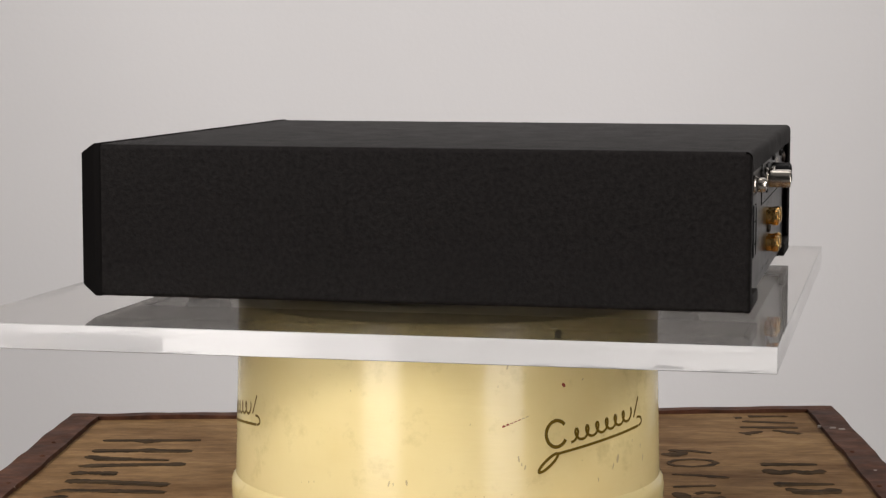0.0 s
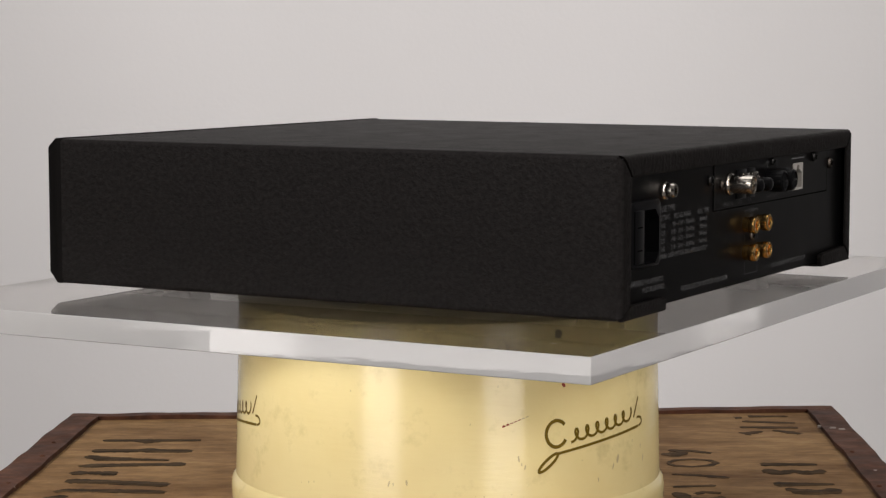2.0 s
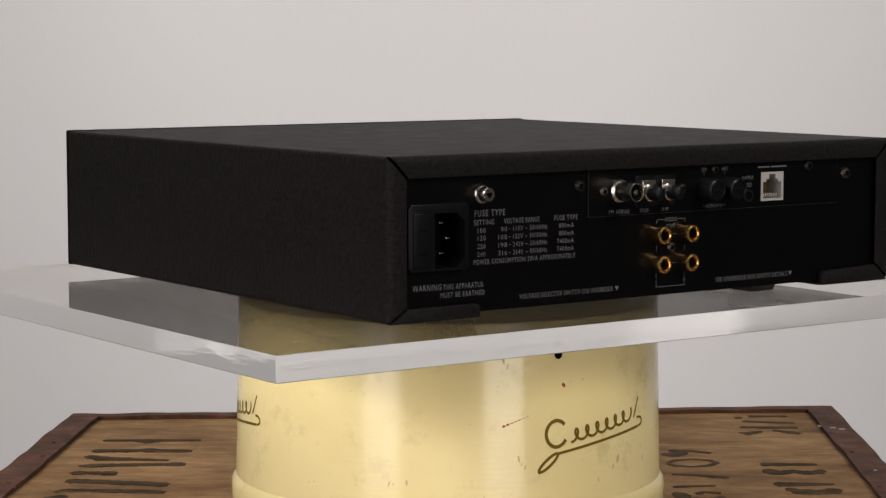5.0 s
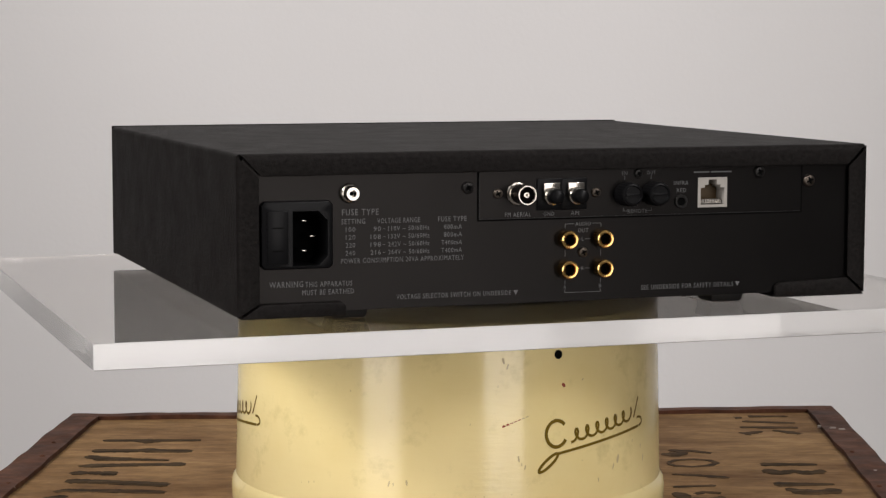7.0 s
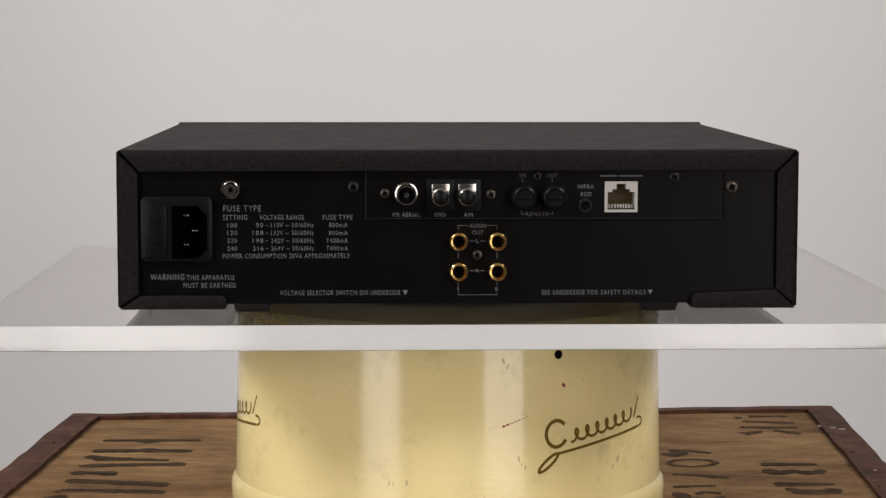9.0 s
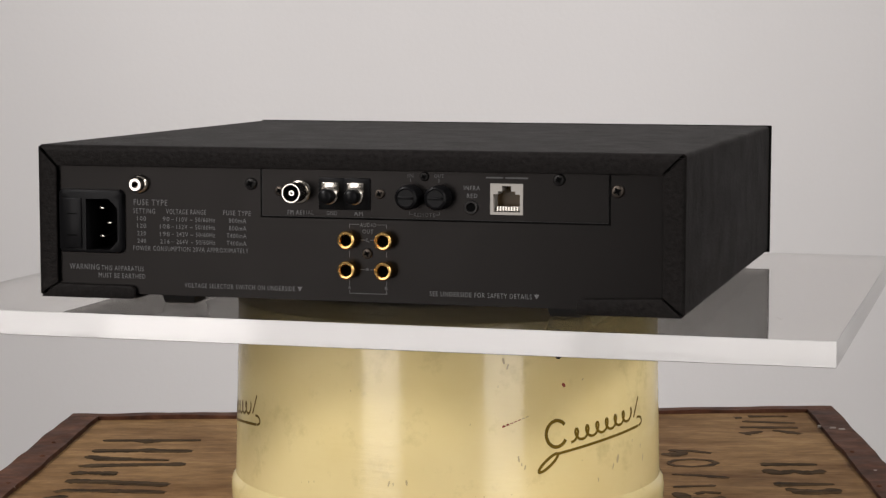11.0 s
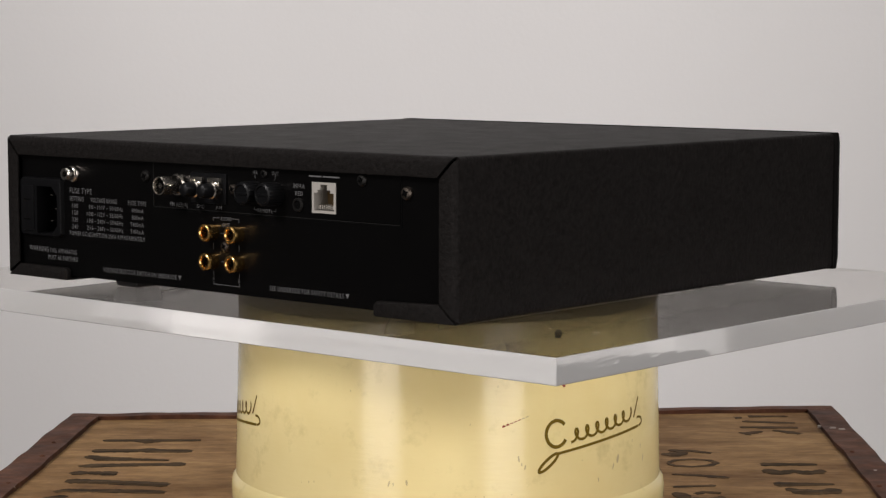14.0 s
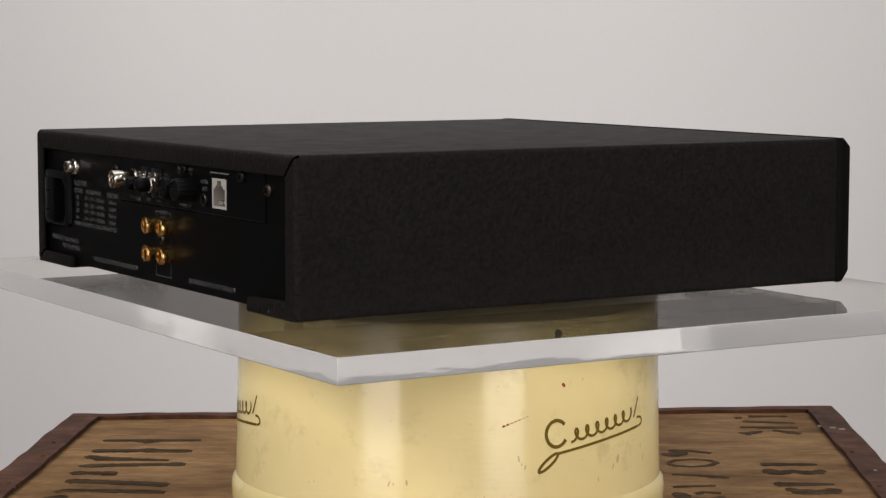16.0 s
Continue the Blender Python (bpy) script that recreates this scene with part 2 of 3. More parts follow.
def ink_stroke(points, width, ends=(0.55, 0.55)):
    """A worn, brush-thick stencil stroke on the lid along points of (x, y), each with its share of the width, with a ragged outline."""
    pts = [Vector(p[:2]) for p in points]
    share = [p[2] if len(p) > 2 else 1.0 for p in points]
    lengths = [(b - a).length for a, b in zip(pts, pts[1:])]
    total = sum(lengths)
    bm = bmesh.new()
    rows, n = [], 40
    for i in range(n + 1):
        d, k = total * i / n, 0
        while k < len(lengths) - 1 and d > lengths[k]:
            d -= lengths[k]
            k += 1
        f = min(d / lengths[k], 1.0)
        p = pts[k].lerp(pts[k + 1], f)
        way = (pts[k + 1] - pts[k]).normalized()
        if f > 0.5 and k + 2 < len(pts):
            way = way.lerp((pts[k + 2] - pts[k + 1]).normalized(), f - 0.5)
        elif f < 0.5 and k > 0:
            way = way.lerp((pts[k] - pts[k - 1]).normalized(), 0.5 - f)
        side = Vector((-way.y, way.x)).normalized()
        w = width * (share[k] + (share[k + 1] - share[k]) * f)
        near = min(i / 2.5, (n - i) / 2.5, 1.0)
        w *= (ends[0] if i < n / 2 else ends[1]) * (1 - near) + near
        w *= 0.46 + 0.16 * noise.noise(Vector((p.x * 90, p.y * 160, 2))) + 0.16 * noise.noise(Vector((p.x * 420, p.y * 420, 8)))
        rows.append([bm.verts.new((*(p + side * w * s), CHEST_TOP + h)) for s, h in ((-1, -0.0004), (-0.8, 0.0004), (0.8, 0.0004), (1, -0.0004))])
    for r, s in zip(rows, rows[1:]):
        for k in range(3):
            bm.faces.new((r[k], s[k], s[k + 1], r[k + 1]))
    return bm


def tea_chest():
    chest = tagged(new("tea_chest"), "old plywood tea chest with rusty edge bands and stencil marks", "tea chest")
    chest.location = (0, 0, FLOOR)
    low = Matrix.Translation((0, 0, -FLOOR))

    def add(name, bm, mat, label="", parent=None):
        ob = part(name, bm, mat, parent or chest, label)
        if parent is None:
            ob.matrix_basis = low
        return ob

    lid = add("lid", racked_box(-0.985, 0.985, 0.012, 0.988, CHEST_TOP - 0.010, CHEST_TOP, 24, 24, 0.0004), PLY, "worn brown plywood lid")
    add("side_panel", racked_box(-0.985, 0.985, 0.012, 0.03, FLOOR, CHEST_TOP - 0.0105), PLY)
    add("side_panel", racked_box(-0.985, 0.985, 0.970, 0.988, FLOOR, CHEST_TOP - 0.0105), PLY)
    add("side_panel", racked_box(-0.985, -0.965, 0.031, 0.969, FLOOR, CHEST_TOP - 0.0105), PLY)
    add("side_panel", racked_box(0.965, 0.985, 0.031, 0.969, FLOOR, CHEST_TOP - 0.0105), PLY)
    bands = []
    for u0, u1, v0, v1, cu, cv in ((-1.0, -0.925, 0, 0.978, 4, 70), (0.925, 1.0, 0, 0.978, 4, 70), (-1.0, 1.0, 0.979, 1.0, 80, 3), (-0.92, 0.92, 0, 0.045, 70, 4)):
        bands.append(add("edge_band", racked_box(u0, u1, v0, v1, CHEST_TOP - 0.0004, CHEST_TOP + 0.0028, cu, cv, 0.0015), BAND, "rusty red-brown steel edge band"))
    for u0, u1, v0, v1, cu, cv in ((-1.004, -0.986, 0, 1.0, 2, 60), (0.986, 1.004, 0, 1.0, 2, 60), (-0.985, 0.985, 0.9885, 1.004, 60, 2)):
        add("edge_band", racked_box(u0, u1, v0, v1, CHEST_TOP - 0.030, CHEST_TOP - 0.0006, cu, cv, 0.0007), BAND, "rusty red-brown steel edge band")
    for u, v, r, mat in ((-0.958, 0.80, 1.6, BAND), (-0.945, 0.715, 1.9, BAND), (-0.948, 0.56, 1.9, BAND), (-0.928, 0.545, 0.8, NAIL), (-0.930, 0.435, 0.9, NAIL), (0.945, 0.70, 1.9, BAND), (0.962, 0.60, 1.1, NAIL), (0.940, 0.52, 1.8, BAND)):
        p, r = skew(u, v), r / 1000
        add("nail_head", lathe([(0, r * 0.9), (r * 0.55, r * 0.8), (r * 0.95, r * 0.4), (r, 0.0)], 12, Matrix.Translation((p.x, p.y, CHEST_TOP + 0.0022))), mat, "bright bare nail head" if mat is NAIL else "rusty nail head")
    for u0, u1 in ((0.340, 0.372), (0.392, 0.402), (0.430, 0.445)):
        a, b = skew(u0, 0.990), skew(u1, 0.990)
        add("bright_scratch", box((a.x, a.y - 0.0012, CHEST_TOP + 0.0016), (b.x, a.y + 0.0012, CHEST_TOP + 0.0036), 0.0003, 1), NAIL, "bright scratch in the rust")
    # stencil strokes: points of (x, y, share of the width), then the full width in millimetres
    bold = ((((-0.2259, 0.1990), (-0.206, 0.2000, 0.9), (-0.196, 0.1975, 2.2), (-0.187, 0.2000, 0.9), (-0.1618, 0.2008)), 7.5), (((-0.2273, 0.1640), (-0.2000, 0.1650), (-0.1935, 0.1668, 1.5), (-0.1850, 0.1645), (-0.1630, 0.1637)), 10),
            (((-0.2277, 0.1465), (-0.2160, 0.1385, 1.5), (-0.1943, 0.1363), (-0.1739, 0.1335, 0.4)), 8), (((-0.2274, 0.1140, 0.9), (-0.2157, 0.1165, 1.2), (-0.1900, 0.1195), (-0.1622, 0.1217, 1.1)), 9.5),
            (((-0.2285, 0.0905, 0.8), (-0.2230, 0.0948), (-0.1999, 0.0930)), 10.5), (((-0.2274, 0.0714, 1.1), (-0.2079, 0.0686), (-0.1644, 0.0600)), 11.5),
            (((-0.2287, 0.0395, 0.8), (-0.2230, 0.0440), (-0.1893, 0.0423), (-0.1638, 0.0395)), 8.5), (((-0.2300, 0.0205), (-0.2240, 0.0262), (-0.2190, 0.0240)), 9),
            (((0.1936, 0.1235, 1.3), (0.2120, 0.1230), (0.2287, 0.1228, 0.7)), 8.5), (((0.1950, 0.1085, 0.7), (0.1985, 0.0975, 1.3), (0.2045, 0.0985, 1.2), (0.2104, 0.1045, 0.8), (0.2160, 0.0985, 1.3), (0.2255, 0.0995, 1.3), (0.2285, 0.1070, 0.6)), 8.5),
            (((0.1930, 0.0648, 1.4), (0.2030, 0.0640, 1.2), (0.2288, 0.0642, 0.7)), 8.5), (((0.1990, 0.0525, 0.5), (0.2047, 0.0435, 1.2), (0.2153, 0.0415, 1.3), (0.2240, 0.0440, 1.3), (0.2262, 0.0515, 0.8)), 10))
    faded = ((((0.2093, 0.2920), (0.2372, 0.2930, 0.7)), 8), (((0.1993, 0.2870, 1.2), (0.2045, 0.2880)), 7), (((0.2030, 0.2728), (0.2200, 0.2690), (0.2385, 0.2668)), 7.5), (((0.1980, 0.2500), (0.2373, 0.2492)), 8), (((0.1965, 0.2255, 1.4), (0.2060, 0.2320), (0.2110, 0.2350, 0.5)), 9),
             (((0.2190, 0.2395, 0.5), (0.2300, 0.2310), (0.2361, 0.2262)), 9), (((0.1355, 0.1560, 0.9), (0.1440, 0.1545, 1.6), (0.1520, 0.1600)), 9), (((0.1420, 0.1700), (0.1480, 0.1655, 1.6), (0.1556, 0.1665), (0.1678, 0.1590, 0.8)), 7),
             (((0.1365, 0.1274), (0.1422, 0.1363), (0.1533, 0.1395), (0.1634, 0.1358), (0.1673, 0.1275), (0.1612, 0.1192), (0.1501, 0.1153), (0.1399, 0.1188), (0.1366, 0.1262)), 5), (((0.1356, 0.0930, 0.8), (0.1521, 0.0892), (0.1691, 0.0825)), 6.5),
             (((0.1322, 0.0562), (0.1450, 0.0580), (0.1581, 0.0600)), 6), (((0.1430, 0.0360), (0.1491, 0.0415), (0.1586, 0.0385)), 6), (((0.1405, 0.0250), (0.1500, 0.0225), (0.1590, 0.0290)), 7), (((0.1310, 0.0395, 0.8), (0.1350, 0.0350, 1.6), (0.1362, 0.0240)), 8))
    for strokes, mat, words, scale in ((bold, INK, "worn black stencil stroke", 0.00122), (faded, FADED_INK, "faded brown-black stencil stroke", 0.00098)):
        for points, w in strokes:
            add("stencil_stroke", ink_stroke(points, w * scale), mat, words)
    for x0, x1, y in ((0.2490, 0.2515, 0.2405), (0.2560, 0.2600, 0.2335), (0.2612, 0.2655, 0.2285)):
        add("bright_scratch", box((x0, y - 0.0007, CHEST_TOP + 0.0016), (x1, y + 0.0005, CHEST_TOP + 0.0035), 0.0003, 1), NAIL, "bright scratch in the rust")
    return chest


tea_chest()


# ---- the tin ----
def tin_radius(z):
    return 0.1160 + (-0.0115 - z) / 0.0935 * 0.0022


def on_tin(angle, z, lift=0.0):
    r = tin_radius(z) + lift
    return Vector((r * math.sin(radians(angle)), -r * math.cos(radians(angle)), z))


def tin_stroke(points, width, lift=0.00012, taper=False):
    """A painted line on the tin's wall along points of (degrees round, height)."""
    bm = bmesh.new()
    rows = []
    mm = math.radians(1) * 0.117
    flat = [Vector((a * mm, z)) for a, z in points]
    for i, p in enumerate(flat):
        way = (flat[min(i + 1, len(flat) - 1)] - flat[max(i - 1, 0)]).normalized()
        side = Vector((-way.y, way.x)) * width / 2
        if taper:
            side *= 0.25 + 0.75 * math.sin(math.pi * (i + 0.5) / len(flat))
        rows.append([bm.verts.new(on_tin(q.x / mm, q.y, lift)) for q in (p - side, p + side)])
    for r, s in zip(rows, rows[1:]):
        bm.faces.new((r[0], s[0], s[1], r[1]))
    return bm


def arc(ca, cz, ra, rz, start, end, n=28):
    return [(ca + ra * math.cos(radians(start + (end - start) * i / n)), cz + rz * math.sin(radians(start + (end - start) * i / n))) for i in range(n + 1)]


def emblem(tin):
    """The maker's mark, as plain flowing strokes: a hooked loop, an even wave, a tall tick and a long underline."""
    start = arc(28.3, -0.0685, 3.0, 0.0068, 40, 330)
    tail = [(25.9 + 2.7 * math.cos(a), -0.0832 + 0.0022 * math.sin(a) + 0.0039 * math.cos(a)) for a in (2 * math.pi * i / 40 for i in range(41))]
    line = [(28.4 + 31.0 * i / 30, -0.0789 + 0.0068 * i / 30 + 0.0006 * math.sin(math.pi * i / 30)) for i in range(31)]
    hook = arc(59.3, -0.0697, 2.1, 0.0024, -80, 110, 16)
    wave = [(32.6 + 22.6 * i / 160 + 1.15 * math.sin(2 * math.pi * 6.5 * i / 160), -0.0706 + 0.0062 * i / 160 - 0.0031 * math.cos(2 * math.pi * 6.5 * i / 160)) for i in range(161)]
    tick = [(59.4 - 2.6 * i / 10, -0.0565 - 0.0105 * i / 10) for i in range(11)]
    mark = part("maker_emblem", bmesh.new(), LOGO, tin, "bronze-gold flowing emblem printed on the tin")
    bm = bmesh.new()
    for pts, w in ((start, 0.0019), (tail, 0.0016), (line, 0.0015), (hook, 0.0013), (wave, 0.0015), (tick, 0.0013)):
        b = tin_stroke(pts, w)
        me = bpy.data.meshes.new("stroke")
        b.to_mesh(me)
        b.free()
        bm.from_mesh(me)
        bpy.data.meshes.remove(me)
    mark.data = finish("maker_emblem", bm, LOGO)
    again(mark, tin, (0, 0, 0), radians(-119.5))


def cream_tin():
    z0, z1 = CHEST_TOP + 0.0006, -0.0208
    wall = [(0, z0 + 0.001), (0.112, z0 + 0.001), (0.1150, z0), (0.1196, z0 + 0.0012), (0.1206, z0 + 0.004), (0.1206, -0.1165), (0.1208, -0.1125), (0.1201, -0.1090), (tin_radius(-0.1065), -0.1066)]
    wall += [(tin_radius(z), z) for z in (-0.09, -0.07, -0.05, -0.035, -0.0228)]
    wall += [(0.1160, -0.0213), (0.1153, z1), (0, z1)]
    tin = thing("cream_tin", lathe(wall, 128), ENAMEL, "glossy cream enamelled tin with bronze emblems and small chips", "tin")
    emblem(tin)
    # a small hole high on the wall, chips, a scratch and smudges
    dot = bmesh.new()
    rim = [on_tin(28.9 + 1.15 * math.cos(a * math.pi / 10), -0.0277 + 0.0024 * math.sin(a * math.pi / 10), 0.0002) for a in range(20)]
    dot.faces.new([dot.verts.new(p) for p in rim])
    part("hole", dot, DEEP, tin, "small dark round hole")
    part("paint_chip", tin_stroke([(30.0, -0.0428), (30.4, -0.0436), (30.8, -0.0448)], 0.0019, taper=True), CHIP, tin, "red-brown paint chip")
    part("paint_chip", tin_stroke([(36.1, -0.0422), (36.4, -0.0418), (36.6, -0.0413)], 0.0007, taper=True), SMUDGE, tin)
    rng = random.Random(4)
    for k in range(7):
        a = 13.6 + k * 1.02
        z = -0.0632 + k * 0.00072
        part("scratch", tin_stroke([(a, z), (a + 0.35, z + 0.0004), (a + 0.8, z + 0.0005)], 0.0006 + 0.0006 * (k < 2), taper=True), CHIP if k < 5 else SMUDGE, tin)
    for a, z, w in ((-68.2, -0.0963, 0.0008), (-67.6, -0.0945, 0.0006), (-72, -0.0935, 0.0005), (-14.7, -0.0925, 0.0012), (-13.6, -0.0925, 0.0008), (-10.2, -0.0915, 0.0016),
                    (-25.1, -0.0460, 0.0007), (-40, -0.0965, 0.0005), (-37.5, -0.0958, 0.0006), (-35.8, -0.0952, 0.0006), (49.1, -0.0865, 0.0028), (47.2, -0.0900, 0.0014),
                    (17.8, -0.0800, 0.0013), (19.5, -0.0845, 0.0012), (18.6, -0.0830, 0.0009), (13.9, -0.0295, 0.0018), (15.0, -0.0325, 0.0012), (60.5, -0.0830, 0.0014), (62.0, -0.0900, 0.0016),
                    (5.5, -0.0615, 0.0005), (12.5, -0.0425, 0.0006), (9.0, -0.0985, 0.0006), (16.0, -0.0980, 0.0006), (41.5, -0.0955, 0.0010), (36.0, -0.0840, 0.0006), (56.0, -0.0790, 0.0010)):
        dz, da = rng.uniform(0.5, 1.3) * w, rng.uniform(-0.5, 0.9) * w / 0.002
        part("smudge", tin_stroke([(a - da / 2, z - dz), (a - da / 5, z - dz * 0.2), (a + da / 4, z + dz * 0.5), (a + da / 2, z + dz)], w * 0.7, 0.00009, True), SMUDGE, tin)
    return tin


cream_tin()


# An added disc: its dark colour stands for shade on the tin under the plate.
def turntable():
    base = thing("tin_shade_disc", lathe([(0, -0.0207), (0.1154, -0.0207), (0.1163, -0.0202), (0.1164, -0.0170), (0, -0.0170)], 96), TIN_SHADE, "low olive-brown disc added on the tin, its dark colour standing for shade", "turntable")
    part("upper_shade_disc", lathe([(0, -0.0169), (0.1160, -0.0169), (0.1164, -0.0165), (0.1164, -0.0128), (0.1158, -0.0121), (0, -0.0121)], 96), TIN_SHADE, base)
    return base


turntable()


# ---- the acrylic plate, which turns ----
def acrylic_plate():
    bm = box((-0.2306, -0.1956, -0.0120), (0.2306, 0.1912, 0.0), 0.0003, 1)
    for f in bm.faces:
        f.material_index = 0 if abs(f.normal.z) > 0.9 else 1
    ob = tagged(new("acrylic_plate", finish("acrylic_plate", bm, [ACRYLIC, SAWN], smooth=False)), "thick clear acrylic plate with polished rippled edges, resting on the tin", "plate")
    ob.visible_shadow = False
    rng = random.Random(11)
    marks = ((-0.1993, 0.1067), (-0.2184, 0.0995), (-0.1820, -0.0981), (-0.1923, -0.0916), (-0.1713, -0.1008), (0.1688, -0.0947), (0.1955, -0.1216), (0.1799, -0.0508), (0.1720, -0.1255), (-0.2093, 0.0298), (-0.2017, -0.1640), (0.1985, -0.1270))
    for x, y in marks:
        long, wide, turn = rng.uniform(0.0006, 0.0028), rng.uniform(0.0002, 0.0004), rng.uniform(0, math.pi)
        bm = lathe([(0.0, 0.00010), (0.6, 0.00008), (1.0, 0.00001)], 12)
        bm.transform(Matrix.Translation((x, y, 0.0)) @ Matrix.Rotation(turn, 4, "Z") @ Matrix.Diagonal((long, wide, 1, 1)))
        part("dust_fleck", bm, DUST, ob, "pale fleck of dust on the clear plate")
    return ob


plate = acrylic_plate()


# ---- the tuner, which turns with the plate ----
REAR, FACE, LIP, BEND = -0.1785, -0.1750, -0.1773, 0.0030


def back_place(x, z, y=FACE):
    """Puts something turned round z on the rear panel, its axis pointing out of it."""
    return Matrix.Translation((x, y, z)) @ Matrix.Rotation(radians(90), 4, "X")


def rear_lathe(profile, x, z, steps=28, y=FACE):
    return lathe(profile, steps, back_place(x, z, y))


def sleeve():
    """The wrapped cover: top, sides and the folds under the case, of bent sheet."""
    def path(inset):
        r, left, right, top, low = 0.0023 - inset * 0.5, -0.1616 + inset, 0.1602 - inset, 0.0806 - inset, 0.0053 + inset
        pts = [(-0.111, low)]
        for cx, cz, a0 in ((left + r, low + r, 270), (left + r, top - r, 180), (right - r, top - r, 90), (right - r, low + r, 0)):
            for k in range(5):
                a = radians(a0 - 90 * k / 4)
                pts.append((cx + r * math.cos(a), cz + r * math.sin(a)))
        return pts + [(0.110, low)]
    bm = bmesh.new()
    rings = [[bm.verts.new((x, y, z)) for x, z in path(inset)] for inset, y in ((0, REAR + BEND), (0, 0.1406), (0.0012, 0.1406), (0.0012, REAR + BEND))]
    n = len(rings[0])
    for a, b in zip(rings, rings[1:] + rings[:1]):
        for i in range(n - 1):
            bm.faces.new((a[i], a[i + 1], b[i + 1], b[i]))
    bm.faces.new([r[0] for r in rings])
    bm.faces.new([r[-1] for r in rings][::-1])
    return bm


def folded_lip(outer, inner):
    """A strip of the cover bent in round the rear edge: outer and inner each give its two ends as (x, z)."""
    o0, o1, i0, i1 = (Vector(p) for p in (*outer, *inner))
    wide = (i0 - o0).length / math.sqrt(2)
    section = [(BEND * (1 - math.cos(a)) / wide, REAR + BEND * (1 - math.sin(a))) for a in (math.pi / 2 * k / 6 for k in range(7))]
    section += [(0.94, REAR), (0.985, REAR + 0.0002), (1.0, REAR + 0.0006), (1.0, LIP), (BEND / wide, LIP), (0.5 * BEND / wide, REAR + 0.6 * BEND), (0.0012 / wide, REAR + BEND)]
    bm = bmesh.new()
    rings = []
    for a, b in ((o0, i0), (o1, i1)):
        rings.append([bm.verts.new((p.x, y, p.y)) for p, y in ((a.lerp(b, f), y) for f, y in section)])
    n = len(section)
    for k in range(n):
        bm.faces.new((rings[0][k], rings[0][(k + 1) % n], rings[1][(k + 1) % n], rings[1][k]))
    bm.faces.new(rings[0][::-1])
    bm.faces.new(rings[1])
    return bm


def screw(name, x, z, r, mat, parent, y=FACE, label=""):
    bm = rear_lathe([(r, 0), (r, r * 0.35), (r * 0.82, r * 0.62), (r * 0.45, r * 0.72), (r * 0.42, r * 0.25), (0, r * 0.25)], x, z, 20, y)
    head = part(name, bm, mat, parent, label)
    cross = bmesh.new()
    for a in (25, 115):
        b = box((-r * 0.62, -r * 0.12, r * 0.55), (r * 0.62, r * 0.12, r * 0.735))
        b.transform(back_place(x, z, y) @ Matrix.Rotation(radians(a), 4, "Z"))
        me = bpy.data.meshes.new("slot")
        b.to_mesh(me)
        b.free()
        cross.from_mesh(me)
        bpy.data.meshes.remove(me)
    part("cross_recess", cross, DEEP, head)
    return head


def lettering(text, x0, z0, x1, z1, parent, y=FACE, bold=0.0):
    """Printed words that fill the field from (x0, z0) to (x1, z1), in millimetres, on the rear panel."""
    curve = bpy.data.curves.new("lettering", "FONT")
    curve.body, curve.size, curve.extrude, curve.resolution_u, curve.offset = text, 1.0, 0.0, 2, bold
    curve.space_character = 1.18
    ob = bpy.data.objects.new("lettering", curve)
    scene.collection.objects.link(ob)
    me = bpy.data.meshes.new_from_object(ob.evaluated_get(bpy.context.evaluated_depsgraph_get()))
    bpy.data.objects.remove(ob)
    co = np.array([v.co[:] for v in me.vertices])
    lo, hi = co.min(0), co.max(0)
    for v in me.vertices:
        v.co = (x0 / 1000 + (v.co.x - lo[0]) / (hi[0] - lo[0]) * (x1 - x0) / 1000, y - 0.00008, z0 / 1000 + (v.co.y - lo[1]) / (hi[1] - lo[1]) * (z1 - z0) / 1000)
    me.materials.clear()
    me.materials.append(PRINT)
    words = new("lettering", me)
    words.parent = parent
    return tagged(words, "pale grey printed words")


def rule(x0, z0, x1, z1, parent, width=0.22, y=FACE):
    w = width / 2
    lo = (min(x0, x1) - w, min(z0, z1) - w)
    hi = (max(x0, x1) + w, max(z0, z1) + w)
    return part("printed_line", box((lo[0] / 1000, y - 0.00010, lo[1] / 1000), (hi[0] / 1000, y + 0.00005, hi[1] / 1000)), PRINT, parent)


def triangle(x0, x1, z0, z1, parent):
    return part("printed_arrow", prism([(x0 / 1000, z1 / 1000), (x1 / 1000, z1 / 1000), ((x0 + x1) / 2000, z0 / 1000)], FACE - 0.0001, FACE + 0.0001), PRINT, parent)


def phono_socket(x, z, parent):
    bm = rear_lathe([(0.0040, 0), (0.0040, 0.0030), (0.0043, 0.0032), (0.00445, 0.0040), (0.00445, 0.0056), (0.0042, 0.0065), (0.0037, 0.0069), (0.0030, 0.0068), (0.0026, 0.0062), (0.0025, 0.0054), (0.0025, 0.0008), (0, 0.0008)], x, z, 32)
    s = part("phono_socket", bm, GOLD, parent, "gold-plated phono socket")
    part("insulator", rear_lathe([(0.00245, 0.0009), (0.00245, 0.0020), (0.0015, 0.0020), (0.0014, 0.0012), (0, 0.0012)], x, z, 24), DEEP, s, "black insulator")
    return s


